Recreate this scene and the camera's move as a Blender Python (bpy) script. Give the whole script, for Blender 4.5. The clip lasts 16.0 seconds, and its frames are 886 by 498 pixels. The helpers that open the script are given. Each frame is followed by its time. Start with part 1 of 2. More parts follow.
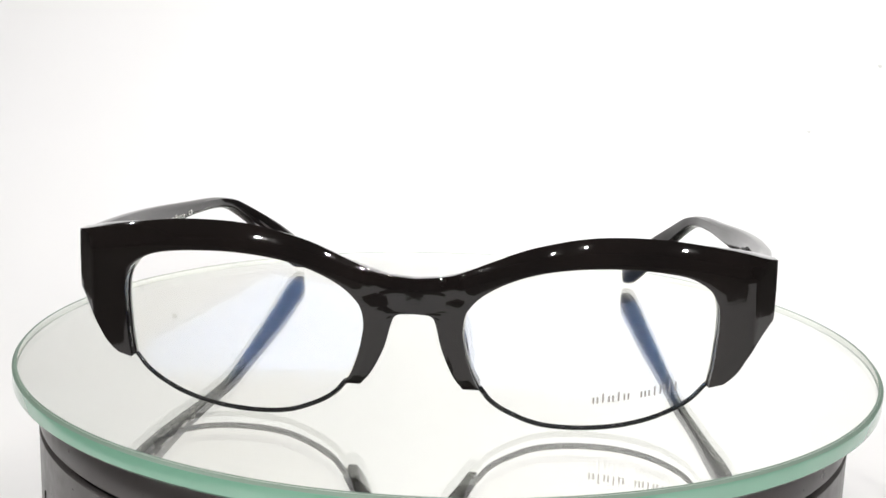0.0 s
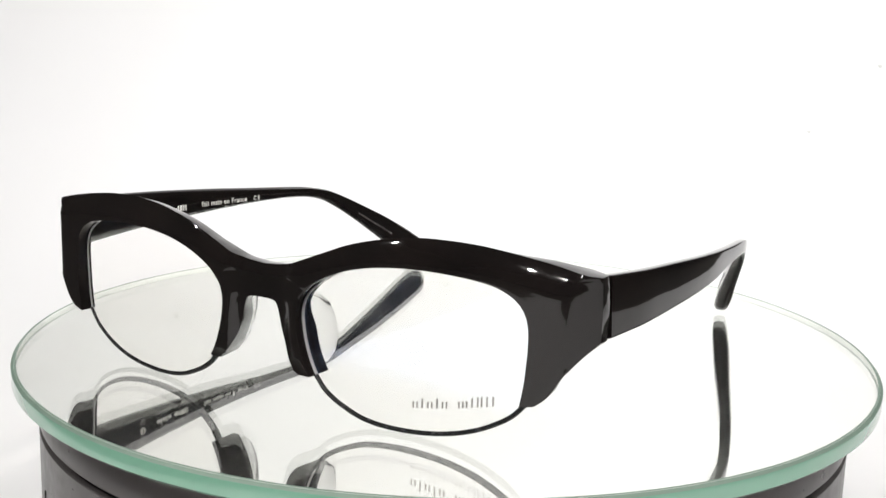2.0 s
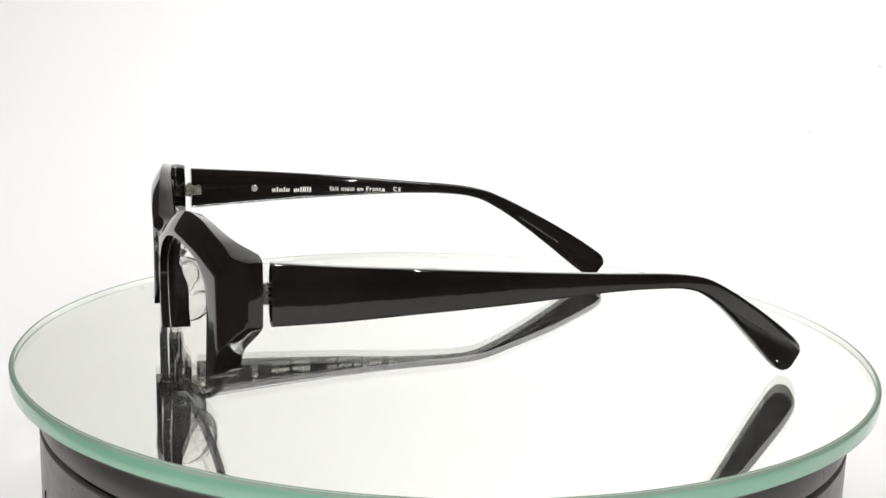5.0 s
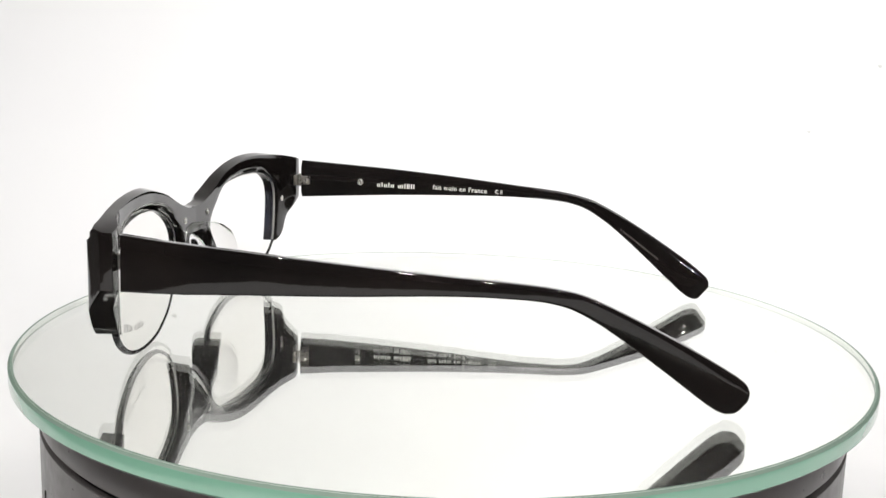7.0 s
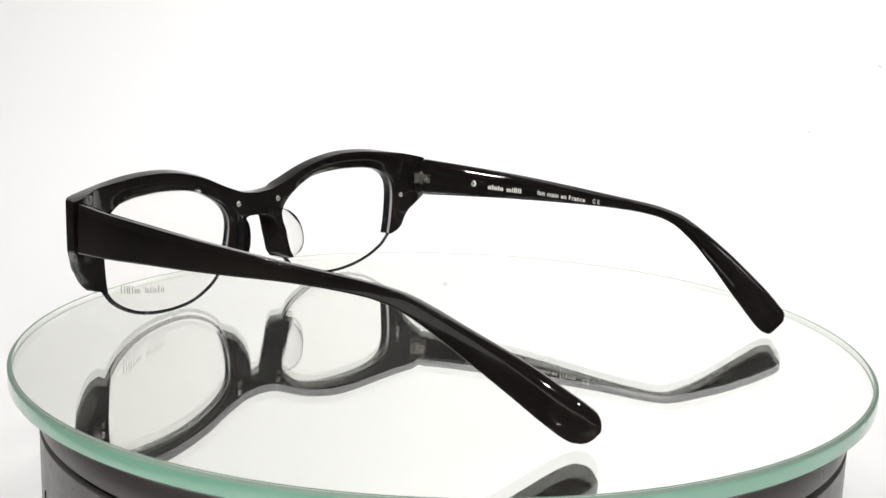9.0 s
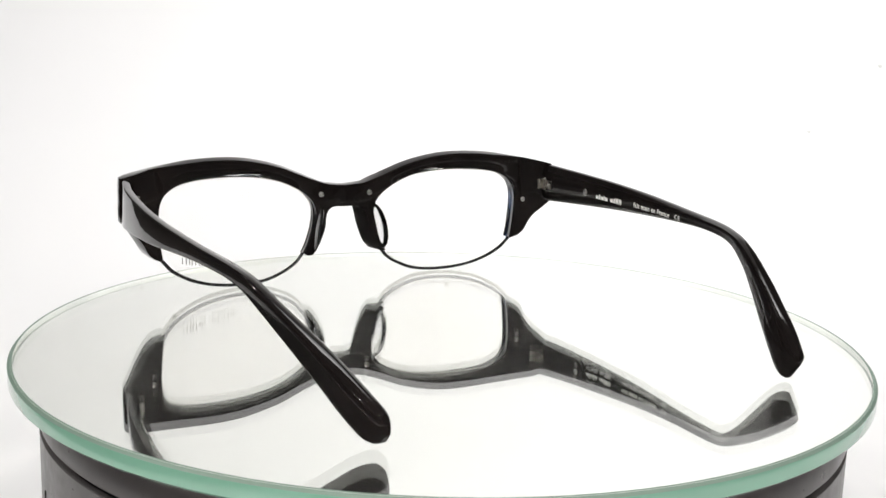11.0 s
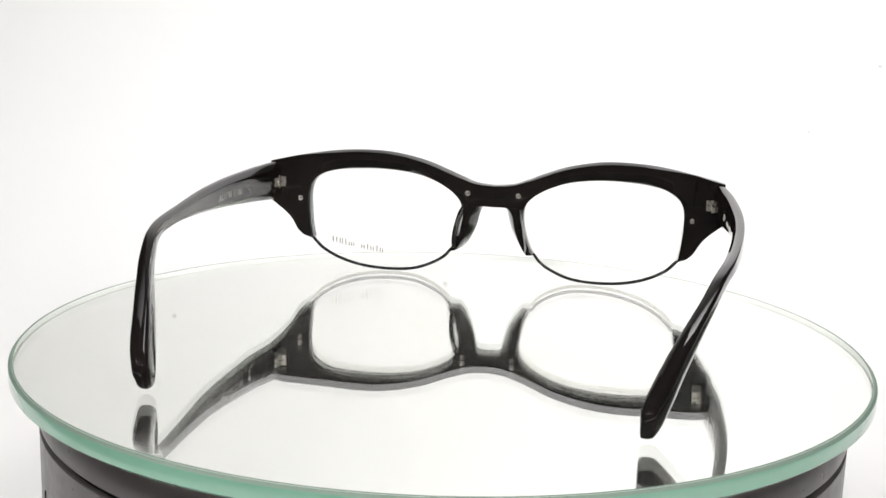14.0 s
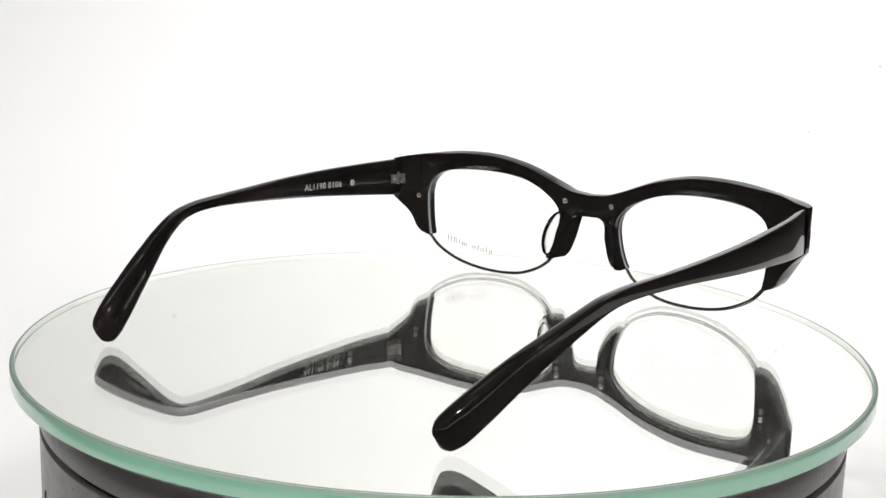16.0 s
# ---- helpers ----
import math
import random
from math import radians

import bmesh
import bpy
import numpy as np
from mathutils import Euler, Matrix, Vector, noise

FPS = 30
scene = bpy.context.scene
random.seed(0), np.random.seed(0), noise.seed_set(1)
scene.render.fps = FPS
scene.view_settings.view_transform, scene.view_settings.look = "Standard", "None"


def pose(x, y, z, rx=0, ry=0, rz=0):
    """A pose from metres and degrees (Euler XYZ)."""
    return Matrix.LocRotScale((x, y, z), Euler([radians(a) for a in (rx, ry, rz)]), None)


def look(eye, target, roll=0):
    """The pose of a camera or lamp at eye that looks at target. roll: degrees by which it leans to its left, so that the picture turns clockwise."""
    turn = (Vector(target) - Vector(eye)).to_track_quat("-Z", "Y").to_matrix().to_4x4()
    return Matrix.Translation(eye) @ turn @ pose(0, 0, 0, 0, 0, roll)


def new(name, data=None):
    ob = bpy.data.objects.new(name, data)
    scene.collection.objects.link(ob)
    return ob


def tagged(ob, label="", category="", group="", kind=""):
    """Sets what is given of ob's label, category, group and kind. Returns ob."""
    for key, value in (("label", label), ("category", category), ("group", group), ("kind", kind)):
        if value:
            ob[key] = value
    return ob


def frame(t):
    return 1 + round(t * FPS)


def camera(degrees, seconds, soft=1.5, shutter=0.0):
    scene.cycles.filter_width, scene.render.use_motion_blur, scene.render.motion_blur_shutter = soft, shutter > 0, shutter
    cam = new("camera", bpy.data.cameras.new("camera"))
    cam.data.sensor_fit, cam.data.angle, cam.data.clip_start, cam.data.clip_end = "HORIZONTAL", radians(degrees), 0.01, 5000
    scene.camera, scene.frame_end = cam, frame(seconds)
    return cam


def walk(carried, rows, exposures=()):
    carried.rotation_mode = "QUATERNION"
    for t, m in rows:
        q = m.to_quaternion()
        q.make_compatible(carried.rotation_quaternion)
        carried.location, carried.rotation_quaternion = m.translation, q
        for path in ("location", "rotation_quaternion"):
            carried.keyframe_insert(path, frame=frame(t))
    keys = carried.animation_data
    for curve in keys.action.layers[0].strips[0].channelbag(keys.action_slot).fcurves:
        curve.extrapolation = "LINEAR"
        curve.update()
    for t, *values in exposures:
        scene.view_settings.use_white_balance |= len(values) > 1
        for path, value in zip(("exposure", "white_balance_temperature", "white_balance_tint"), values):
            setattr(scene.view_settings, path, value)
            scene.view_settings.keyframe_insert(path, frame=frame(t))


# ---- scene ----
SECONDS = 16.0

# ---- camera: on a tripod in front of the turntable, slightly above it ----
cam = camera(43.27, SECONDS, soft=1.5)
EYE = pose(0, -0.2753, 0.0753, 90 - 11.064, 0, 0.279) @ pose(0, 0, 0, 0, 0, 1.742)
walk(cam, [(0, EYE), (SECONDS, EYE)])

# ---- light: two unseen fills added to whiten the backdrop, and a few small bare lamps ----
world = bpy.data.worlds.new("dim_studio")
world.use_nodes = True
world.node_tree.nodes["Background"].inputs[0].default_value = (0.9, 0.93, 1.0, 1)
world.node_tree.nodes["Background"].inputs[1].default_value = 0.02
scene.world = world


def area_lamp(name, eye, target, w, h, watts, colour=(1, 1, 1), spread=180):
    data = bpy.data.lights.new(name, "AREA")
    data.shape, data.size, data.size_y, data.energy, data.color = "RECTANGLE", w, h, watts, colour
    data.spread = radians(spread)
    ob = new(name, data)
    ob.matrix_world = look(eye, target)
    return ob


def bulb(name, place, watts, radius):
    data = bpy.data.lights.new(name, "POINT")
    data.energy, data.shadow_soft_size = watts, radius
    data.color = (1.0, 0.97, 0.93)
    ob = new(name, data)
    ob.location = place
    return ob


WARM = (1.0, 0.995, 0.99)
area_lamp("backdrop_fill", (0.34, 0.33, 0.94), (0.20, 0.68, 0.02), 0.5, 0.25, 2.2, WARM, 92)
area_lamp("backdrop_fill", (-0.40, 0.27, 0.80), (-0.30, 0.56, -0.03), 0.3, 0.25, 0.33, WARM, 86)
for x, y, z, watts in ((-0.24, -0.46, 0.50, 5.4), (-0.02, -0.52, 0.56, 4.4), (0.07, -0.5, 0.60, 4.4), (0.30, -0.42, 0.52, 4.9), (0.60, 0.02, 0.62, 4.6), (-0.62, -0.2, 0.62, 6.4)):
    bulb("small_lamp", (x, y, z), watts, 0.008)


# ---- materials ----
def material(name, base=(0.8, 0.8, 0.8), rough=0.5, metal=0.0, ior=1.5):
    m = bpy.data.materials.new(name)
    m.use_nodes = True
    b = m.node_tree.nodes["Principled BSDF"]
    b.inputs["Base Color"].default_value = (*base, 1)
    b.inputs["Roughness"].default_value = rough
    b.inputs["Metallic"].default_value = metal
    b.inputs["IOR"].default_value = ior
    return m


def worn(m, scale, low, high, socket="Roughness", detail=6.0, stretch=(1, 1, 1)):
    """Varies one value of m's surface with a cloudy noise in the thing's own space."""
    t = m.node_tree
    co, mp = t.nodes.new("ShaderNodeTexCoord"), t.nodes.new("ShaderNodeMapping")
    no, mr = t.nodes.new("ShaderNodeTexNoise"), t.nodes.new("ShaderNodeMapRange")
    mp.inputs["Scale"].default_value = stretch
    no.inputs["Scale"].default_value, no.inputs["Detail"].default_value = scale, detail
    mr.inputs["From Min"].default_value, mr.inputs["From Max"].default_value = 0.3, 0.7
    mr.inputs["To Min"].default_value, mr.inputs["To Max"].default_value = low, high
    t.links.new(co.outputs["Object"], mp.inputs["Vector"])
    t.links.new(mp.outputs["Vector"], no.inputs["Vector"])
    t.links.new(no.outputs["Fac"], mr.inputs["Value"])
    t.links.new(mr.outputs["Result"], t.nodes["Principled BSDF"].inputs[socket])
    return no


def tinted(m, scale, dark, light):
    """Lets m's base colour drift between two tones."""
    t = m.node_tree
    co, no, ra = (t.nodes.new(k) for k in ("ShaderNodeTexCoord", "ShaderNodeTexNoise", "ShaderNodeValToRGB"))
    no.inputs["Scale"].default_value, no.inputs["Detail"].default_value = scale, 5
    ra.color_ramp.elements[0].position, ra.color_ramp.elements[0].color = 0.35, (*dark, 1)
    ra.color_ramp.elements[1].position, ra.color_ramp.elements[1].color = 0.65, (*light, 1)
    t.links.new(co.outputs["Object"], no.inputs["Vector"])
    t.links.new(no.outputs["Fac"], ra.inputs["Fac"])
    t.links.new(ra.outputs["Color"], t.nodes["Principled BSDF"].inputs["Base Color"])


def relief(m, scale, strength, distance=0.0002, stretch=(1, 1, 1)):
    t = m.node_tree
    co, mp, no, bu = (t.nodes.new(k) for k in ("ShaderNodeTexCoord", "ShaderNodeMapping", "ShaderNodeTexNoise", "ShaderNodeBump"))
    mp.inputs["Scale"].default_value = stretch
    no.inputs["Scale"].default_value, no.inputs["Detail"].default_value = scale, 4
    bu.inputs["Strength"].default_value, bu.inputs["Distance"].default_value = strength, distance
    t.links.new(co.outputs["Object"], mp.inputs["Vector"])
    t.links.new(mp.outputs["Vector"], no.inputs["Vector"])
    t.links.new(no.outputs["Fac"], bu.inputs["Height"])
    t.links.new(bu.outputs["Normal"], t.nodes["Principled BSDF"].inputs["Normal"])


ACETATE = material("black_acetate", (0.012, 0.008, 0.008), 0.05)
tinted(ACETATE, 60, (0.006, 0.005, 0.005), (0.011, 0.0085, 0.008))
worn(ACETATE, 900, 0.02, 0.05)
relief(ACETATE, 110, 0.08, 0.0004)
WIRE = material("black_lacquered_wire", (0.02, 0.02, 0.021), 0.22, 0.2)
worn(WIRE, 700, 0.16, 0.3)
STEEL = material("bright_steel", (0.75, 0.74, 0.71), 0.3, 1.0)
worn(STEEL, 1500, 0.2, 0.36)
HINGE = material("dull_hinge_steel", (0.42, 0.4, 0.37), 0.28, 1.0)
worn(HINGE, 900, 0.18, 0.5)
relief(HINGE, 700, 0.4, 0.0003)
CLEAR = material("clear_acetate", (0.97, 0.97, 0.97), 0.05, 0, 1.45)
CLEAR.node_tree.nodes["Principled BSDF"].inputs["Transmission Weight"].default_value = 1
PRINT = material("white_print", (0.88, 0.88, 0.86), 0.5)
worn(PRINT, 2500, 0.4, 0.65)
DULL_PRINT = material("dull_white_print", (0.4, 0.39, 0.38), 0.6)
worn(DULL_PRINT, 2500, 0.5, 0.75)
FAINT = material("worn_grey_print", (0.06, 0.055, 0.055), 0.5)
worn(FAINT, 2500, 0.4, 0.65)
ETCH = material("grey_lens_print", (0.26, 0.26, 0.26), 0.6)
worn(ETCH, 2500, 0.5, 0.7)
EDGE = material("green_glass_edge", (0.3, 0.6, 0.44), 0.2)
tinted(EDGE, 25, (0.19, 0.41, 0.30), (0.22, 0.45, 0.335))
EDGE.node_tree.nodes["Principled BSDF"].inputs["Coat Weight"].default_value = 0.9
EDGE.node_tree.nodes["Principled BSDF"].inputs["Coat Roughness"].default_value = 0.06
EDGE.node_tree.nodes["Principled BSDF"].inputs["Coat IOR"].default_value = 1.75
# the darker base colour stands in for the dim room mirrored in the bevel
CHAMFER = material("darkened_ground_chamfer", (0.19, 0.27, 0.22), 0.5)
worn(CHAMFER, 400, 0.42, 0.55)
MIRROR = material("silvering", (0.945, 0.955, 0.93), 0.0, 1.0)
PAPER = material("white_paper_sweep", (0.86, 0.86, 0.87), 0.8)
relief(PAPER, 900, 0.08, 0.0001)
tinted(PAPER, 2.5, (0.85, 0.85, 0.86), (0.87, 0.87, 0.875))
CASE = material("dark_satin_plastic", (0.06, 0.054, 0.054), 0.27)
worn(CASE, 260, 0.27, 0.38)
relief(CASE, 2500, 0.05, 0.0001)
RUBBER = material("black_rubber", (0.008, 0.008, 0.008), 0.75)
worn(RUBBER, 500, 0.65, 0.85)
# grey of the unseen enclosure, chosen for its faint reflection in the acetate
DARK = material("grey_surround", (0.2, 0.2, 0.2), 0.9)
tinted(DARK, 1.2, (0.18, 0.18, 0.185), (0.22, 0.22, 0.22))


def glass(name, ior, gloss, through_tint, share=1.0):
    m = bpy.data.materials.new(name)
    m.use_nodes = True
    t = m.node_tree
    t.nodes.remove(t.nodes["Principled BSDF"])
    fr, re, gl, mx = (t.nodes.new(k) for k in ("ShaderNodeFresnel", "ShaderNodeBsdfRefraction", "ShaderNodeBsdfGlossy", "ShaderNodeMixShader"))
    fr.inputs["IOR"].default_value = re.inputs["IOR"].default_value = ior
    re.inputs["Roughness"].default_value = gl.inputs["Roughness"].default_value = 0.0
    re.inputs["Color"].default_value, gl.inputs["Color"].default_value = (*through_tint, 1), (*gloss, 1)
    weak = t.nodes.new("ShaderNodeMath")
    weak.operation, weak.inputs[1].default_value = "MULTIPLY", share
    t.links.new(fr.outputs[0], weak.inputs[0])
    t.links.new(weak.outputs[0], mx.inputs[0])
    t.links.new(re.outputs[0], mx.inputs[1])
    t.links.new(gl.outputs[0], mx.inputs[2])
    t.links.new(mx.outputs[0], t.nodes["Material Output"].inputs["Surface"])
    return m


PLATE_GLASS = glass("float_glass", 1.52, (1, 1, 1), (0.993, 0.997, 0.988))


def dusty(m, low, high):
    """Lays a thin uneven film of pale dust on a glass."""
    t = m.node_tree
    out = t.nodes["Material Output"]
    clear = out.inputs["Surface"].links[0].from_socket
    co, no, mr, df, mx = (t.nodes.new(k) for k in ("ShaderNodeTexCoord", "ShaderNodeTexNoise", "ShaderNodeMapRange", "ShaderNodeBsdfDiffuse", "ShaderNodeMixShader"))
    no.inputs["Scale"].default_value, no.inputs["Detail"].default_value = 35, 8
    mr.inputs["From Min"].default_value, mr.inputs["From Max"].default_value = 0.35, 0.7
    mr.inputs["To Min"].default_value, mr.inputs["To Max"].default_value = low, high
    df.inputs["Color"].default_value = (0.85, 0.85, 0.84, 1)
    t.links.new(co.outputs["Object"], no.inputs["Vector"])
    t.links.new(no.outputs["Fac"], mr.inputs["Value"])
    t.links.new(mr.outputs["Result"], mx.inputs[0])
    t.links.new(clear, mx.inputs[1])
    t.links.new(df.outputs[0], mx.inputs[2])
    t.links.new(mx.outputs[0], out.inputs["Surface"])


dusty(PLATE_GLASS, 0.008, 0.026)
GROUND = material("ground_lens_edge", (0.4, 0.4, 0.4), 0.5)
worn(GROUND, 900, 0.4, 0.6)
# painted pale in place of the light that glass carries to its far rim
PALE_WALL = material("pale_glass_wall", (0.76, 0.79, 0.77), 0.5)
worn(PALE_WALL, 300, 0.4, 0.6)


def coated(name, back, on):
    """A thin coated lens surface: a blue share is thrown back, the warm rest goes through."""
    m = bpy.data.materials.new(name)
    m.use_nodes = True
    t = m.node_tree
    t.nodes.remove(t.nodes["Principled BSDF"])
    re, gl, ad = (t.nodes.new(k) for k in ("ShaderNodeBsdfRefraction", "ShaderNodeBsdfGlossy", "ShaderNodeAddShader"))
    re.inputs["IOR"].default_value = 1.5
    re.inputs["Roughness"].default_value = gl.inputs["Roughness"].default_value = 0.0
    re.inputs["Color"].default_value, gl.inputs["Color"].default_value = (*on, 1), (*back, 1)
    # the coat loses its blue gloss as the view grows shallow
    lw, fall = t.nodes.new("ShaderNodeLayerWeight"), t.nodes.new("ShaderNodeMix")
    lw.inputs["Blend"].default_value, fall.data_type = 0.5, "RGBA"
    fall.inputs[6].default_value, fall.inputs[7].default_value = (*back, 1), (0.008, 0.008, 0.009, 1)
    ramp = t.nodes.new("ShaderNodeMapRange")
    ramp.inputs["From Min"].default_value, ramp.inputs["From Max"].default_value = 0.09, 0.23
    t.links.new(lw.outputs["Facing"], ramp.inputs["Value"])
    t.links.new(ramp.outputs["Result"], fall.inputs[0])
    t.links.new(fall.outputs[2], gl.inputs["Color"])
    t.links.new(re.outputs[0], ad.inputs[0])
    t.links.new(gl.outputs[0], ad.inputs[1])
    t.links.new(ad.outputs[0], t.nodes["Material Output"].inputs["Surface"])
    return m


LENS_GLASS = coated("blue_coated_lens", (0.023, 0.043, 0.092), (0.985, 0.98, 0.97))


# ---- helpers for meshes ----
MM = 0.001


def mesh_of(name, bm, mats, angle=35):
    me = bpy.data.meshes.new(name)
    bmesh.ops.recalc_face_normals(bm, faces=bm.faces)
    bm.to_mesh(me)
    bm.free()
    for m in mats if isinstance(mats, (list, tuple)) else [mats]:
        me.materials.append(m)
    for p in me.polygons:
        p.use_smooth = True
    me.set_sharp_from_angle(angle=radians(angle))
    return me


def part(name, bm, mats, parent, label="", angle=35):
    ob = new(name, mesh_of(name, bm, mats, angle))
    ob.parent = parent
    if label:
        ob["label"] = label
    return ob


def spline(points, steps, corners=()):
    """A smooth line through the points, with sharp turns at the given numbers."""
    out, n = [], len(points)
    for i in range(n - 1):
        a, b = Vector(points[i]), Vector(points[i + 1])
        p = a - (b - a) if i == 0 or i in corners else Vector(points[i - 1])
        q = b + (b - a) if i == n - 2 or i + 1 in corners else Vector(points[i + 2])
        for k in range(steps):
            t = k / steps
            out.append(0.5 * (2 * a + (b - p) * t + (2 * p - 5 * a + 4 * b - q) * t * t + (3 * a - p - 3 * b + q) * t ** 3))
    out.append(Vector(points[-1]))
    return out


def lathe(bm, profile, slots, n=128):
    """Turns (radius, z) round the z axis; slots: a material number for each stretch."""
    rings = []
    for r, z in profile:
        if r == 0:
            rings.append([bm.verts.new((0, 0, z))])
        else:
            rings.append([bm.verts.new((r * math.cos(2 * math.pi * k / n), r * math.sin(2 * math.pi * k / n), z)) for k in range(n)])
    for a, b, s in zip(rings, rings[1:], slots):
        for k in range(n):
            j = (k + 1) % n
            ring = [a[0], b[k], b[j]] if len(a) == 1 else [a[k], b[0], a[j]] if len(b) == 1 else [a[k], b[k], b[j], a[j]]
            bm.faces.new(ring).material_index = s
    return bm


def loft(bm, rings):
    made = [[bm.verts.new(p) for p in r] for r in rings]
    n = len(made[0])
    for a, b in zip(made, made[1:]):
        for k in range(n):
            bm.faces.new((a[k], a[(k + 1) % n], b[(k + 1) % n], b[k]))
    bm.faces.new(made[0][::-1])
    bm.faces.new(made[-1])
    return bm


def box(bm, x0, x1, y0, y1, z0, z1, round_=0.0):
    v = [bm.verts.new(p) for p in ((x0, y0, z0), (x1, y0, z0), (x1, y1, z0), (x0, y1, z0), (x0, y0, z1), (x1, y0, z1), (x1, y1, z1), (x0, y1, z1))]
    f = [bm.faces.new([v[i] for i in q]) for q in ((3, 2, 1, 0), (4, 5, 6, 7), (0, 1, 5, 4), (1, 2, 6, 5), (2, 3, 7, 6), (3, 0, 4, 7))]
    if round_:
        bmesh.ops.bevel(bm, geom=list({e for q in f for e in q.edges}), offset=round_, segments=2, affect="EDGES", profile=0.5)
    return bm


def dome(r, h, n=16):
    """A low domed disc on the plane z = 0."""
    bm = bmesh.new()
    return lathe(bm, [(0, h), (r * 0.5, h * 0.9), (r * 0.85, h * 0.6), (r, 0), (r, -h), (0, -h)], [0] * 5, n)


# ---- setting: paper sweep, closed in by unseen added walls and floor ----
FLOOR = -0.075
bm = bmesh.new()
line = [(-0.475, FLOOR), (-0.3, FLOOR), (-0.1, FLOOR), (0.08, FLOOR), (0.2, FLOOR), (0.35, FLOOR)]
line += [(0.35 + 0.35 * math.sin(a), FLOOR + 0.35 - 0.35 * math.cos(a)) for a in np.linspace(0.1, math.pi / 2, 16)]
line += [(0.70, 0.8), (0.70, 1.7)]
rows_ = [[bm.verts.new((x, y, z)) for y, z in line] for x in (0, 1)]
back = [[bm.verts.new((x, y + 0.004, z - 0.004)) for y, z in line] for x in (0, 1)]
for v in bm.verts:
    # unseen, the paper narrows at the front left to darken the frame's reflections
    v.co.x = 0.47 if v.co.x > 0.5 else float(np.interp(v.co.y, (-0.5, -0.1, 0.25), (-0.26, -0.3, -0.47)))
for k in range(len(line) - 1):
    bm.faces.new((rows_[0][k], rows_[1][k], rows_[1][k + 1], rows_[0][k + 1]))
    bm.faces.new((back[0][k], back[0][k + 1], back[1][k + 1], back[1][k]))
tagged(new("backdrop", mesh_of("backdrop", bm, PAPER, 60)), "seamless white paper sweep behind and under the turntable", "backdrop", kind="structure")


SPECKS = ((-0.2417, 0.6862, 0.1796, 1.294, 0.0024), (-0.2675, 0.6776, 0.1531, 1.215, 0.0018), (-0.0016, 0.6723, 0.1397, 1.173, 0.0022), (0.2707, 0.576, 0.0084, 0.703, 0.0015), (0.3373, 0.624, 0.0581, 0.901, 0.0018), (0.2953, 0.6904, 0.1955, 1.341, 0.002))
SPECK = material("grey_dust_mark", (0.6, 0.6, 0.59), 0.9)
worn(SPECK, 900, 0.8, 1.0)
sweep = bpy.data.objects["backdrop"]
for x, y, z, lean, r in SPECKS:
    spot = part("dust_mark", dome(r, 0.0002, 12), SPECK, sweep, "small grey dust mark")
    spot.matrix_basis = Matrix.Translation((x, y, z)) @ Matrix.Rotation(lean, 4, "X")


# the unseen floor is kept dark so that the temples mirror little light
TABLE = material("dark_surround_floor", (0.09, 0.083, 0.08), 0.6)
tinted(TABLE, 6, (0.075, 0.07, 0.068), (0.105, 0.098, 0.092))


# unseen enclosure, added to shape what the glossy parts reflect
def wall(name, x0, x1, y0, y1, z0, z1, mat=DARK, label="plain grey unseen wall, added to be mirrored in the glasses"):
    tagged(new(name, mesh_of(name, box(bmesh.new(), x0, x1, y0, y1, z0, z1), mat)), label, "wall", kind="structure")


wall("floor", -2.2, 2.2, -2.2, 1.2, -0.2, FLOOR - 0.006, TABLE, "unseen dark matt floor round the paper sweep, added to darken reflections")
wall("wall_south", -2.2, 2.2, -2.3, -2.2, -0.2, 2.2)
wall("wall_north", -2.2, 2.2, 1.2, 1.3, -0.2, 2.2)
wall("wall_east", 2.2, 2.3, -2.3, 1.3, -0.2, 2.2)
wall("wall_west", -2.3, -2.2, -2.3, 1.3, -0.2, 2.2)
wall("ceiling", -2.3, 2.3, -2.3, 1.3, 2.2, 2.3)

# ---- turntable: fixed drum with a turning mirror plate on it ----
drum = tagged(new("turntable_base"), "round dark satin plastic turntable drum standing on white paper", "turntable")
drum.location = (0, 0, FLOOR)
R = 0.0981
H = -FLOOR
bm = lathe(bmesh.new(), [(0, H - 0.0065), (R - 0.0026, H - 0.0065), (R - 0.0008, H - 0.0072), (R, H - 0.009), (R, H - 0.0136), (R - 0.0003, H - 0.0138), (0, H - 0.0138)], [0] * 6, 160)
part("upper_ring", bm, CASE, drum)
bm = lathe(bmesh.new(), [(0, H - 0.0138), (R - 0.0016, H - 0.0138), (R - 0.0016, H - 0.0153), (0, H - 0.0153)], [0] * 3, 160)
part("seam", bm, RUBBER, drum, "black recessed seam")
bm = lathe(bmesh.new(), [(0, H - 0.0153), (R - 0.0003, H - 0.0153), (R, H - 0.0155), (R, 0.003), (R - 0.002, 0.0005), (0, 0.0005)], [0] * 5, 160)
body = part("body", bm, CASE, drum)
bm = bmesh.new()
box(bm, -0.0003, 0.0003, -0.0002, 0.0002, -0.006, 0.0, 0.0001)
mark = part("mark", bm, RUBBER, drum, "black printed stroke")
a = math.atan2(-0.0462, -0.0865)
mark.matrix_basis = Matrix.Translation((R * math.cos(a), R * math.sin(a), H - 0.0262)) @ Matrix.Rotation(a - math.pi / 2, 4, "Z")

plate = tagged(new("mirror_plate"), "round glass mirror plate with a polished green edge on the turntable", "mirror")
T = 0.0042
RF, RO = 0.1032, 0.1038
bm = lathe(bmesh.new(), [(0, 0), (RF, 0), (RF, -T), (0, -T)], [0, 1, 2], 192)
part("glass_disc", bm, [PLATE_GLASS, PALE_WALL, MIRROR], plate, angle=8).visible_shadow = False
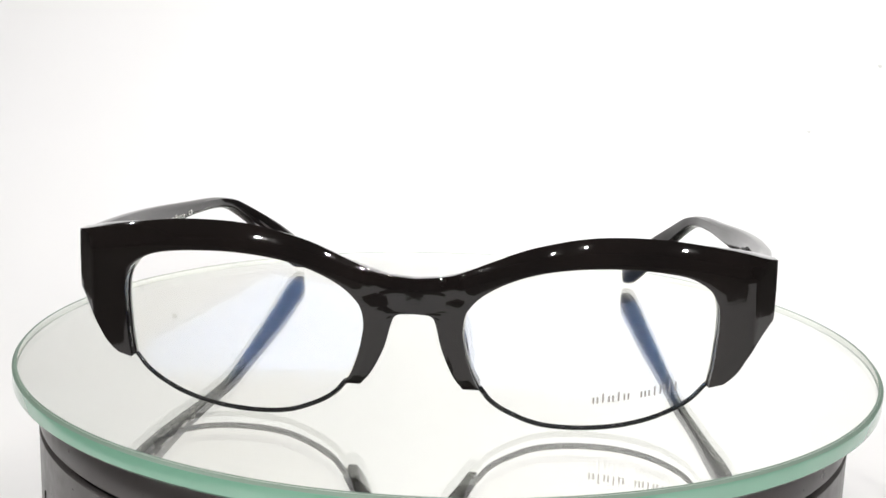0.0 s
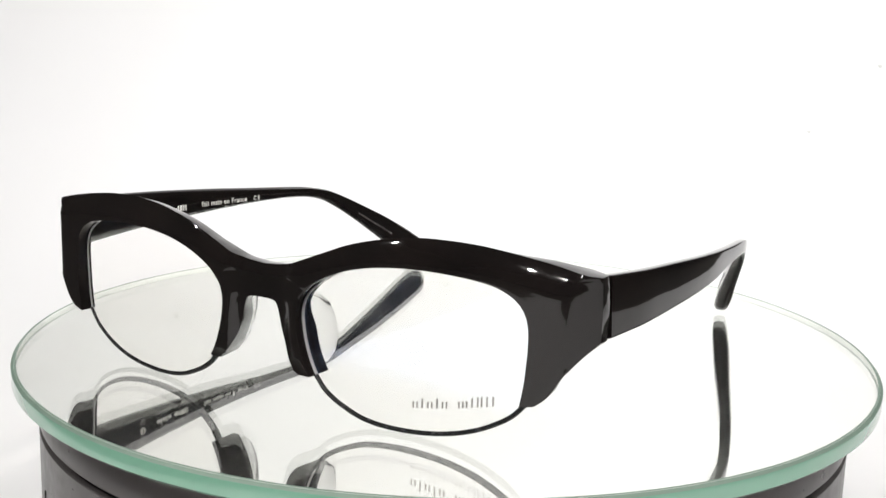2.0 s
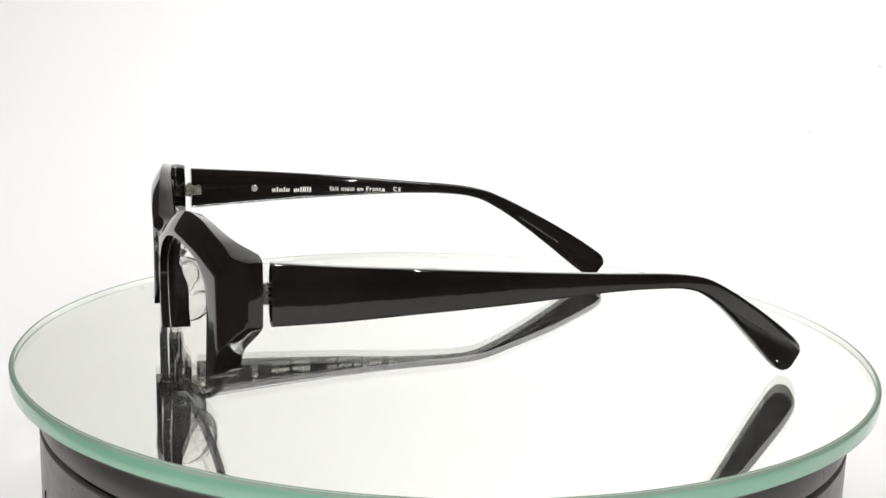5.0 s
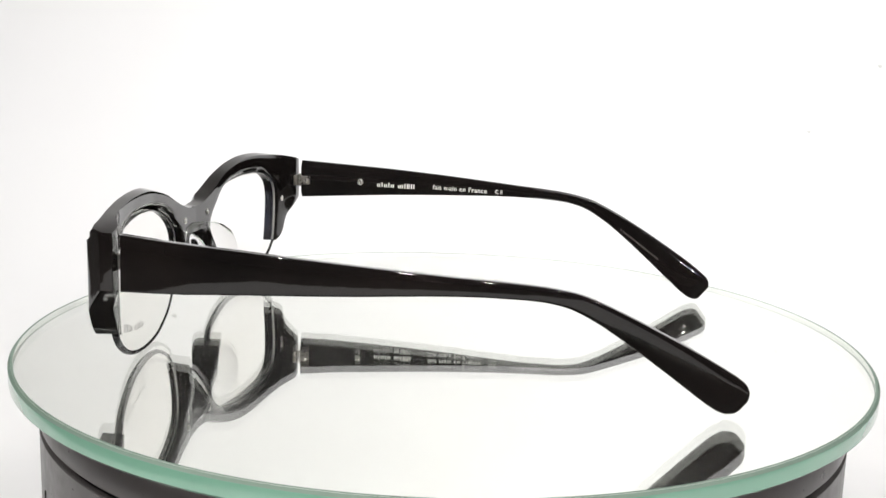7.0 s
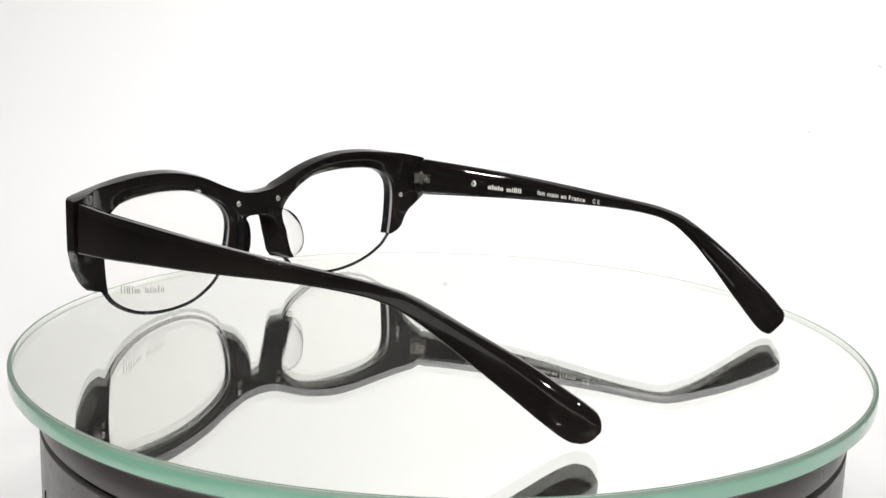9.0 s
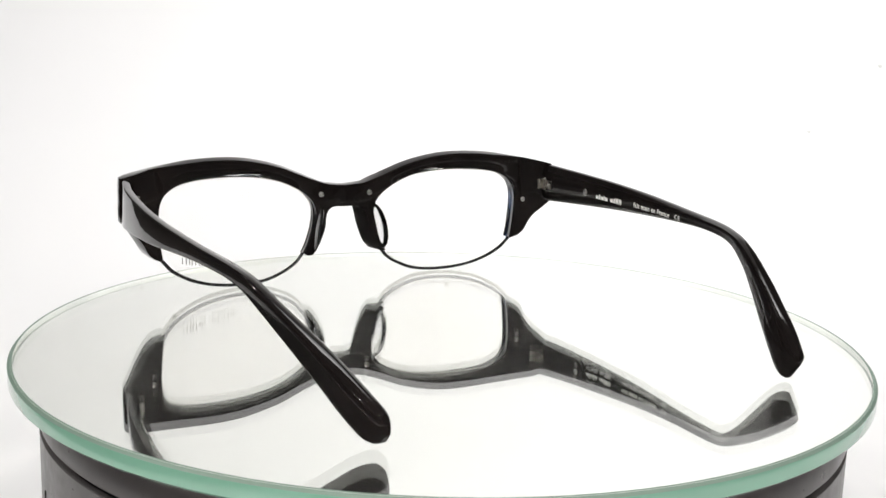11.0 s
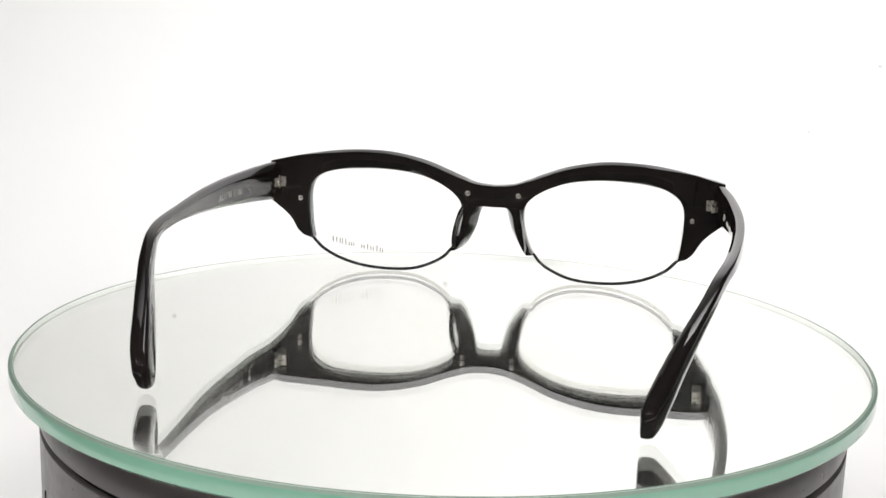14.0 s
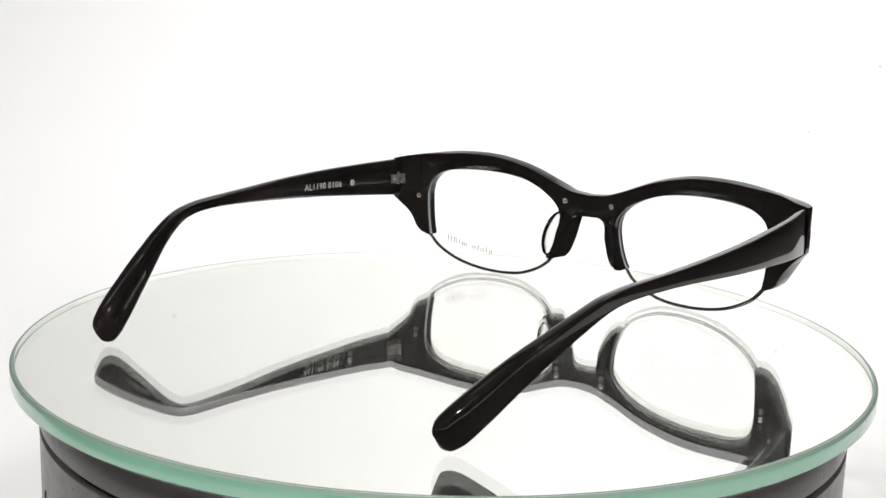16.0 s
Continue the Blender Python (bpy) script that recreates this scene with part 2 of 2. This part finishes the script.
bm = lathe(bmesh.new(), [(RF + 0.00001, -0.00005), (RO - 0.0002, -0.00045), (RO - 0.00005, -0.0006), (RO, -0.00075), (RO, -T + 0.0006), (RO - 0.0006, -T), (RF + 0.00001, -T), (RF + 0.00001, -0.00005)], [0, 0, 1, 1, 1, 1, 1], 192)
part("polished_edge", bm, [CHAMFER, EDGE], plate, "green polished glass edge", angle=20)
bm = lathe(bmesh.new(), [(RF - 0.0005, 0.00001), (RF - 0.0005, 0.00004), (RF, 0.00004), (RF, 0.00001)], [0] * 3, 192)
part("arris", bm, CHAMFER, plate, "fine ground line round the top of the glass")
bm = lathe(bmesh.new(), [(0, -T - 0.0002), (0.086, -T - 0.0002), (0.086, -0.0066), (0, -0.0066)], [0] * 3, 96)
part("hub", bm, RUBBER, plate, "black rubber carrier under the glass")

# ---- eyeglasses; millimetres, x across the face, y to the back ----
glasses = tagged(new("eyeglasses"), "glossy black half-rim eyeglasses with open temples standing on the mirror plate", "eyeglasses")


def y_front(x):
    # beyond 64 mm a facet turns back to the hinge
    k = min(1.0, max(0.0, (8.6 - abs(x)) / 3.2))
    return -6.9 + 0.00142 * x * x + 1.2 * k * k * (3 - 2 * k)


def crease(x):
    """The height at which the brow's upright face breaks into its sloping upper facet."""
    return float(np.interp(x, (0, 6, 11, 18, 25, 32, 40, 50, 57, 62, 70), (27.2, 27.5, 28.6, 31.0, 32.7, 33.6, 33.8, 33.4, 32.5, 31.6, 31.0)))


def facet(x, z):
    """How far the face falls back beyond the crease, upwards and round to the hinge."""
    d = max(0.0, z - crease(x))
    return max(0.42 * d + 0.035 * d * d, 0.87 * (x - 64.3), 0.0)


def y_rear(x, z=26.0):
    x = abs(x)
    y = float(np.interp(x, (0, 15, 30, 45, 52, 56, 60, 63, 65.5, 69), (-1.9, -1.6, -0.8, 0.7, 1.7, 2.4, 3.4, 5.0, 6.4, 6.5)))
    low = min(1.0, max(0.0, (22.0 - z) / 5))
    if x > 40:
        return y + low * (min(y, -6.9 + 0.00142 * x * x + 5.2) - y)
    return y + 1.7 * low * min(1.0, max(0.0, (x - 3) / 4))


def y_lens(x):
    return -5.3 + 0.00177 * x * x


# the lens side and the outer side of one half of the brow piece, from the nose to the outer block
INNER = [(12.9, 8.3), (11.5, 11), (10.2, 15), (9.5, 19), (9.6, 21.5), (10.2, 23.5), (11.3, 25), (13, 26.6), (15.5, 28.2), (18.5, 29.6), (22, 30.8), (26, 31.7), (30.6, 32.3),
         (36, 32.6), (41, 32.5), (46.5, 32.1), (51.5, 31.2), (55, 29.4), (56.8, 27.2), (57.6, 24.5), (57.7, 21), (57.5, 17.5), (57.2, 14), (56.8, 11.5), (56.5, 9.9)]
OUTER = [(11.2, 8.3), (9.3, 11), (7.4, 15.6), (6.2, 20.2), (4.0, 22.3), (0, 22.3), (0, 25.6), (0, 29), (5.7, 29.6), (10, 31.1), (14.4, 32.9), (20, 35.1), (25.5, 36.6),
         (32, 37.8), (39, 38.2), (47.5, 37.9), (55.9, 36.8), (62, 35.7), (68.6, 34.2), (69, 29), (68.9, 22.4), (65.2, 19.0), (62.4, 15.6), (60.9, 12.7), (58.9, 10.8)]


# on the face the end piece is narrower and its lower corner straighter
FACE = [(9.9, 8.3), (7.7, 11), (5.5, 15.6), (4.3, 20.2), (3.2, 22.0)] + OUTER[5:17] + [(61.8, 35.75), (68.7, 34.2), (68.9, 29), (68.9, 22.5), (66.5, 19.8), (64.0, 16.4), (61.8, 12.8), (59.4, 10.6)]


def brow_piece():
    steps = 4
    a, b, c = spline(INNER, steps), spline(OUTER, steps, (5, 7, 18, 20)), spline(FACE, steps, (5, 7, 18, 20))
    bm = bmesh.new()
    for sx in (1, -1):
        front, rear = [], []
        for p, q, o in zip(a, b, c):
            # one line of the grid lies on each side of the crease, so that it shows as an edge
            cut = next((u / 200 for u in range(201) if facet(*p.lerp(o, u / 200)) > 0), 1.0)
            cut = min(0.9, max(0.12, cut))
            e = min(0.32 / max(0.3, (o - p).length), 0.07)
            across = [*np.linspace(0, cut - e, 5), *np.linspace(cut + e, 1, 6)]
            f, r = [], []
            for u in across:
                x, z = p.lerp(q, float(u))
                if abs(x) < 0.02:
                    x = 0
                xf, zf = p.lerp(o, float(u))
                if abs(xf) < 0.02:
                    xf = 0
                # the top slopes down a little towards the back
                drop = 0.65 * float(u) * float(np.interp(x, (0, 8, 13, 50, 60), (0.3, 0.5, 1, 1, 0))) if z > 26 else 0.0
                f.append(bm.verts.new((sx * xf * MM, (y_front(xf) + facet(xf, zf)) * MM, zf * MM)))
                # behind, the rim is bevelled towards the lens under the brow
                bevel = 1.5 * max(0.0, 1 - float(u) / 0.4) * float(np.interp(x, (15, 24, 46, 54), (0, 1, 1, 0))) if z > 26 else 0.0
                r.append(bm.verts.new((sx * x * MM, (y_rear(x, z) - bevel) * MM, (z - drop) * MM)))
            front.append(f)
            rear.append(r)
        n, k = len(front), len(across)
        for i in range(n - 1):
            for j in range(k - 1):
                bm.faces.new((front[i][j], front[i][j + 1], front[i + 1][j + 1], front[i + 1][j]))
                bm.faces.new((rear[i][j], rear[i + 1][j], rear[i + 1][j + 1], rear[i][j + 1]))
            bm.faces.new((front[i][0], front[i + 1][0], rear[i + 1][0], rear[i][0]))
            if b[i].x > 0.02 or b[i + 1].x > 0.02:
                bm.faces.new((front[i][-1], rear[i][-1], rear[i + 1][-1], front[i + 1][-1]))
        for i in (0, -1):
            for j in range(k - 1):
                bm.faces.new((front[i][j], front[i][j + 1], rear[i][j + 1], rear[i][j]))
    bmesh.ops.remove_doubles(bm, verts=bm.verts, dist=0.01 * MM)
    bmesh.ops.recalc_face_normals(bm, faces=bm.faces)
    sharp = [e for e in bm.edges if len(e.link_faces) == 2 and e.calc_face_angle() > radians(40)]
    bmesh.ops.bevel(bm, geom=sharp, offset=0.75 * MM, segments=4, affect="EDGES", profile=0.5, clamp_overlap=True)
    return bm


brow = part("brow_frame", brow_piece(), ACETATE, glasses, angle=50)

ARC = [(56.5, 9.9), (53.1, 6.4), (47.1, 3.2), (40, 1.3), (32, 0.65), (24.6, 1.25), (18.9, 3.3), (15.2, 5.6), (12.9, 8.3)]
LENS_TOP = spline(INNER, 3)
LENS_ARC = spline(ARC, 12)


def lens_piece(sx):
    rim = [(p.x, p.y) for p in LENS_TOP] + [(p.x, p.y) for p in LENS_ARC[1:-1]]
    cx, cz, n = 34.0, 18.0, len(rim)
    bm = bmesh.new()
    sheets = []
    for dy in (0.0, 1.5):
        mid = bm.verts.new((sx * cx * MM, (y_lens(cx) + dy) * MM, cz * MM))
        rings = []
        for s in (0.12, 0.25, 0.4, 0.55, 0.7, 0.85, 0.99):
            rings.append([bm.verts.new((sx * (cx + (x - cx) * s) * MM, (y_lens(cx + (x - cx) * s) + dy) * MM, (cz + (z - cz) * s) * MM)) for x, z in rim])
        for k in range(n):
            bm.faces.new((mid, rings[0][k], rings[0][(k + 1) % n]))
        for p, q in zip(rings, rings[1:]):
            for k in range(n):
                bm.faces.new((p[k], q[k], q[(k + 1) % n], p[(k + 1) % n]))
        sheets.append(rings[-1])
    for k in range(n):
        j = (k + 1) % n
        bm.faces.new((sheets[0][k], sheets[0][j], sheets[1][j], sheets[1][k])).material_index = 1
    return bm


def wire_piece(sx):
    rings = []
    for i, p in enumerate(LENS_ARC):
        t = (LENS_ARC[min(i + 1, len(LENS_ARC) - 1)] - LENS_ARC[max(i - 1, 0)]).normalized()
        nx, nz = -t.y, t.x
        ring = []
        for k in range(10):
            c, s = math.cos(k * math.pi / 5), math.sin(k * math.pi / 5)
            ring.append((sx * (p.x + nx * 0.5 * c) * MM, (y_lens(p.x) + 0.75 + 0.85 * s) * MM, (p.y + nz * 0.5 * c) * MM))
        rings.append(ring)
    return loft(bmesh.new(), rings)


def pad_piece(sx):
    """A clear half-moon nose pad behind a nose arm."""
    rings = []
    for k in range(9):
        a = -math.pi / 2 + math.pi * k / 8
        z = 16.2 + 7.2 * math.sin(a)
        depth = 7.0 * max(0.12, math.cos(a)) ** 0.7
        ring = []
        for u, v in ((0, -0.4), (0.5, -0.38), (0.9, -0.22), (1, 0), (0.9, 0.22), (0.5, 0.38), (0, 0.4)):
            y = -1.4 + depth * u
            x = 10.9 - (z - 8) * 0.18 + 0.2 * (y + 1.4) + v
            ring.append((sx * x * MM, y * MM, z * MM))
        rings.append(ring)
    return loft(bmesh.new(), rings)


lenses = {}
for sx in (1, -1):
    lens = part("lens", lens_piece(sx), [LENS_GLASS, GROUND], glasses, "clear coated lens")
    lens.visible_shadow = False
    lenses[sx] = lens
    part("rim_wire", wire_piece(sx), WIRE, glasses, "thin black rim wire")
    part("nose_pad", pad_piece(sx), CLEAR, glasses, "clear plastic nose pad")
    for x, z, r in ((7.9, 26.3, 0.85), (60.2, 22.6, 0.85)):
        ob = part("rivet", dome(r * MM, 0.3 * MM), STEEL, glasses, "polished steel rivet")
        ob.matrix_basis = Matrix.Translation((sx * x * MM, (y_rear(x) + 0.05) * MM, z * MM)) @ Matrix.Rotation(-math.pi / 2, 4, "X")

# temples: along y the middle height, half height, outer x and thickness
TEMPLE = [(8.1, 28.15, 5.75, 68.8, 3.3), (20, 28.05, 5.05, 70.1, 3.2), (38, 28, 4.0, 71, 3.1), (55, 27.9, 3.0, 70.9, 3.0), (74, 27.65, 1.85, 69.4, 2.8), (87, 27.2, 1.5, 67.9, 2.7),
          (93.5, 26.4, 1.5, 66.6, 2.7), (98.5, 24.9, 1.75, 65.2, 2.8), (104.5, 21.6, 2.15, 63.3, 3.0), (111, 17.3, 2.75, 60.8, 3.4), (118.5, 12.2, 3.45, 58.0, 4.0), (124.5, 7.95, 3.95, 55.9, 4.4), (128.3, 5.3, 4.1, 54.3, 4.3), (130.4, 4.0, 3.95, 53.2, 3.6), (131.6, 3.2, 3.4, 52.5, 2.8), (132.2, 2.8, 2.6, 51.5, 1.7), (132.4, 2.65, 1.5, 50.9, 0.8)]


def sway(y, sx):
    """Both temples lean a little to the same side along their bend, and bow outwards behind the hinge."""
    bow = float(np.interp(y, (8, 20, 40, 58, 75, 92), (0, 0.8, 1.2, 1.1, 0.6, 0))) * (1.0 if sx > 0 else 0.5)
    return bow + float(np.interp(y, (8, 68, 82, 94, 106, 118, 132), (0, 0, 0.6, 1.3, 1.3, 0.8, 0))) * (0.45 if sx > 0 else -0.35)


def temple_piece(sx):
    line = smooth_rows(TEMPLE, 4)
    rings = []
    for i, (y, z, h, xo, w) in enumerate(line):
        xo += sway(y, sx)
        # one tip is rounder than the other
        h *= float(np.interp(y, (128, 130.4, 131.6, 132.4), (1, 0.95, 0.82, 0.6))) if sx > 0 else 1.0
        dy = float(np.interp(y, (60, 88, 112, 130), (0, 1.0, 1.0, 0.2))) * (0.8 if sx > 0 else 1.6)
        z += float(np.interp(y, (8, 35, 80, 100, 125), (0, 0.3, 0.1, -0.2, 0) if sx > 0 else (0, 0, -0.4, -0.8, 0.3)))
        y0, z0 = line[max(i - 1, 0)][:2]
        y1, z1 = line[min(i + 1, len(line) - 1)][:2]
        d = math.hypot(y1 - y0, z1 - z0)
        ty, tz = ((y1 - y0) / d, (z1 - z0) / d) if y > 9 else (1.0, 0.0)
        late = min(1.0, max(0.0, (y - 84) / 30))
        ch, cd = 0.36 * h * (1 - 0.4 * late), 0.34 * w
        o = min(0.45 + 0.55 * late + 0.9 * min(1.0, max(0.0, (y - 114) / 12)), 0.44 * w, 0.8 * h)
        if late > 0:
            cd, ch = cd * (1 - 0.2 * late), ch * (1 - 0.35 * late)
        sec = [(0, -h + o), (0.12 * o, -h + 0.4 * o), (0.5 * o, -h + 0.08 * o), (o, -h), (w - cd - 0.2, -h), (w - cd, -h + 0.12), (w - 0.12, -h + ch - 0.15), (w, -h + ch + 0.15)]
        soft_ = [(w - o, -h), (w - 0.5 * o, -h + 0.08 * o), (w - 0.12 * o, -h + 0.4 * o), (w, -h + o)]
        k = min(1.0, max(0.0, (y - 96) / 22))
        sec[4:] = [(p[0] + (q[0] - p[0]) * k, p[1] + (q[1] - p[1]) * k) for p, q in zip(sec[4:], soft_)]
        sec += [(u, -v) for u, v in reversed(sec)]
        # the outer face leans in a little towards the top
        rings.append([(sx * (xo - u - 0.045 * v * (1 - late) * (1 - u / w)) * MM, (y + dy - tz * v) * MM, (z + ty * v) * MM) for u, v in sec])
    return loft(bmesh.new(), rings)


def smooth_rows(rows, steps):
    """The table with a smooth curve through each column."""
    t = np.array(rows)
    out = []
    for i in range(len(t) - 1):
        a, b = t[i], t[i + 1]
        p = t[i - 1] if i else 2 * a - b
        q = t[i + 2] if i + 2 < len(t) else 2 * b - a
        for k in range(steps):
            s = k / steps
            out.append(0.5 * (2 * a + (b - p) * s + (2 * p - 5 * a + 4 * b - q) * s * s + (3 * a - p - 3 * b + q) * s ** 3))
    out.append(t[-1])
    return [tuple(float(v) for v in r) for r in out]


ROWS = smooth_rows(TEMPLE, 4)


def inner_x(y, sx):
    ys = [r[0] for r in ROWS]
    return sway(y, sx) + float(np.interp(y, ys, [r[3] - r[4] for r in ROWS]))


temples = {}
for sx in (1, -1):
    temple = part("temple", temple_piece(sx), ACETATE, glasses, "tapered black temple with a bent paddle tip", angle=46)
    temples[sx] = temple
    ob = part("rivet", dome(1.0 * MM, 0.25 * MM), STEEL, temple, "polished steel rivet")
    ob.matrix_basis = Matrix.Translation((sx * (inner_x(26.6, sx) - 0.02) * MM, 26.6 * MM, 27.8 * MM)) @ Matrix.Rotation(-sx * math.pi / 2, 4, "Y")
    bm = bmesh.new()
    box(bm, 65.1 * MM, 66.3 * MM, 8.0 * MM, 10.9 * MM, 26.5 * MM, 29.2 * MM, 0.3 * MM)
    for v in bm.verts:
        v.co.x *= sx
    part("hinge_leaf", bm, HINGE, temple, "steel hinge leaf")
    # three knuckles on a pin, a flat leaf let into the front and a screw in the temple's leaf
    for k in range(3):
        ob = part("hinge_barrel", lathe(bmesh.new(), [(0, 0), (0.75 * MM, 0), (0.85 * MM, 0.1 * MM), (0.85 * MM, 1.0 * MM), (0.75 * MM, 1.1 * MM), (0, 1.1 * MM)], [0] * 5, 14), HINGE, glasses, "steel hinge barrel")
        ob.location = (sx * 65.9 * MM, 7.6 * MM, (26.0 + 1.25 * k) * MM)
    ob = part("hinge_pin", dome(0.55 * MM, 0.3 * MM), STEEL, glasses, "slotted steel hinge pin")
    ob.location = (sx * 65.9 * MM, 7.6 * MM, 29.75 * MM)
    bm = bmesh.new()
    box(bm, 63.6 * MM, 66.2 * MM, 6.1 * MM, 6.9 * MM, 26.3 * MM, 29.4 * MM, 0.2 * MM)
    for v in bm.verts:
        v.co.x *= sx
    part("front_leaf", bm, HINGE, glasses, "steel hinge leaf on the front")
    ob = part("screw", dome(0.7 * MM, 0.25 * MM, 12), STEEL, temple, "small steel screw")
    ob.matrix_basis = Matrix.Translation((sx * 65.05 * MM, 9.7 * MM, 27.85 * MM)) @ Matrix.Rotation(-sx * math.pi / 2, 4, "Y")


# ---- print: letters where they can be read, plain bars for the maker's mark ----
def bars(parent, mat, widths, heights, gap, place, label):
    """A row of plain upright bars, one for each letter; place(u, v) gives the spot and the way out of the surface."""
    u = 0.0
    bm = bmesh.new()
    for w, h in zip(widths, heights):
        strokes = []
        if h:
            n = 1 if w < 0.6 else 2 if w < 1.2 else 3
            thick = min(w, 0.34)
            strokes = [(u + (w - thick) * k / max(1, n - 1), 0, thick, h) for k in range(n)]
        for su, sv, sw, sh in strokes:
            quad = [place(su, sv), place(su + sw, sv), place(su + sw, sv + sh), place(su, sv + sh)]
            low = [bm.verts.new(p) for p, n in quad]
            top = [bm.verts.new(p + n * 0.00003) for p, n in quad]
            bm.faces.new(top)
            for k in range(4):
                bm.faces.new((low[k], low[(k + 1) % 4], top[(k + 1) % 4], top[k]))
        u += w + gap
    return part("print", bm, mat, parent, label)


MARK_W = (0.8, 0.32, 0.8, 0.28, 0.8, 0.5, 1.3, 0.28, 0.75, 0.3, 0.3)
MARK_H = (1.0, 1.5, 1.0, 1.45, 1.0, 0, 1.0, 1.45, 1.5, 1.5, 1.45)


def on_temple(sx, y0, z0, way, size=1.0, tilt=0.0):
    def place(u, v):
        y = y0 + way * u * size
        return Vector((sx * (inner_x(y, sx) - 0.015) * MM, y * MM, (z0 + v * size + tilt * u * size) * MM)), Vector((-sx, 0, 0))
    return place


bars(temples[-1], PRINT, [w * 1.18 for w in MARK_W], MARK_H, 0.42, on_temple(-1, 32, 26.5, 1, 1.0, -0.02), "white maker's mark")


def lettering(text, parent, sx, y, z, size, way, tilt=0.0, gap=1.0, ink=PRINT):
    cu = bpy.data.curves.new("lettering", "FONT")
    cu.body, cu.size, cu.extrude, cu.offset = text, size * MM, 0.01 * MM, 0.012 * MM
    cu.space_character = gap
    tmp = new("lettering", cu)
    dg = bpy.context.evaluated_depsgraph_get()
    me = bpy.data.meshes.new_from_object(tmp.evaluated_get(dg))
    bpy.data.objects.remove(tmp)
    me.materials.clear()
    me.materials.append(ink)
    for v in me.vertices:
        u, h, d = v.co
        yy = y * MM + way * u
        v.co = (sx * ((inner_x(yy / MM, sx) - 0.02) * MM - d), yy, z * MM + h + tilt * u)
    ob = new("lettering", me)
    ob.parent = parent
    ob["label"] = "small white printed lettering"
    return ob


lettering("fait main en France", temples[-1], -1, 49.6, 26.55, 2.0, 1, -0.02, 1.1)
lettering("C E", temples[-1], -1, 69.2, 26.3, 1.7, 1, -0.02)
lettering("AL1190 0106", temples[1], 1, 46.6, 26.95, 2.6, -1, 0.0, 1.1, DULL_PRINT)
bars(temples[-1], FAINT, (1.1, 0.9, 1.3, 0.4, 1.2, 0.8, 1.0, 0.5, 1.1, 0.7), (0.7,) * 10, 0.25, on_temple(-1, 108, 18.4, 1, 1.0, -0.66), "faint worn print")
bars(temples[1], FAINT, (0.9, 0.5, 1.0, 0.6, 0.9, 0.4, 1.1, 0.8, 0.6), (1.1,) * 9, 0.35, on_temple(1, 124.5, 7.4, -1, 1.0, 0.68), "faint worn print")


def on_lens(u, v):
    x = 34.7 + u * 0.985
    z = 5.7 + 0.12 * u + 0.0035 * u * u + v
    return Vector((x * MM, (y_lens(x) - 0.04) * MM, z * MM)), Vector((0, -1, 0))


bars(lenses[1], ETCH, [w * 1.42 for w in MARK_W], [h * 1.28 for h in MARK_H], 0.72, on_lens, "grey maker's mark")


# ---- motion: the plate and the glasses turn together, 13.3 degrees a second ----
def motions():
    ecc = Vector((0.00051, -0.00034, 0))
    spot = Vector((-0.01636, -0.06225, 0))
    plate_rows, glasses_rows = [], []
    for k in range(65):
        t = k * 0.25
        turn = Matrix.Rotation(radians(9.59 - 13.3146 * t), 4, "Z")
        plate_rows.append((t, turn @ Matrix.Translation(ecc)))
        glasses_rows.append((t, turn @ Matrix.Translation(spot) @ Matrix.Rotation(radians(-13.985), 4, "Z")))
    walk(plate, plate_rows)
    walk(glasses, glasses_rows)


motions()
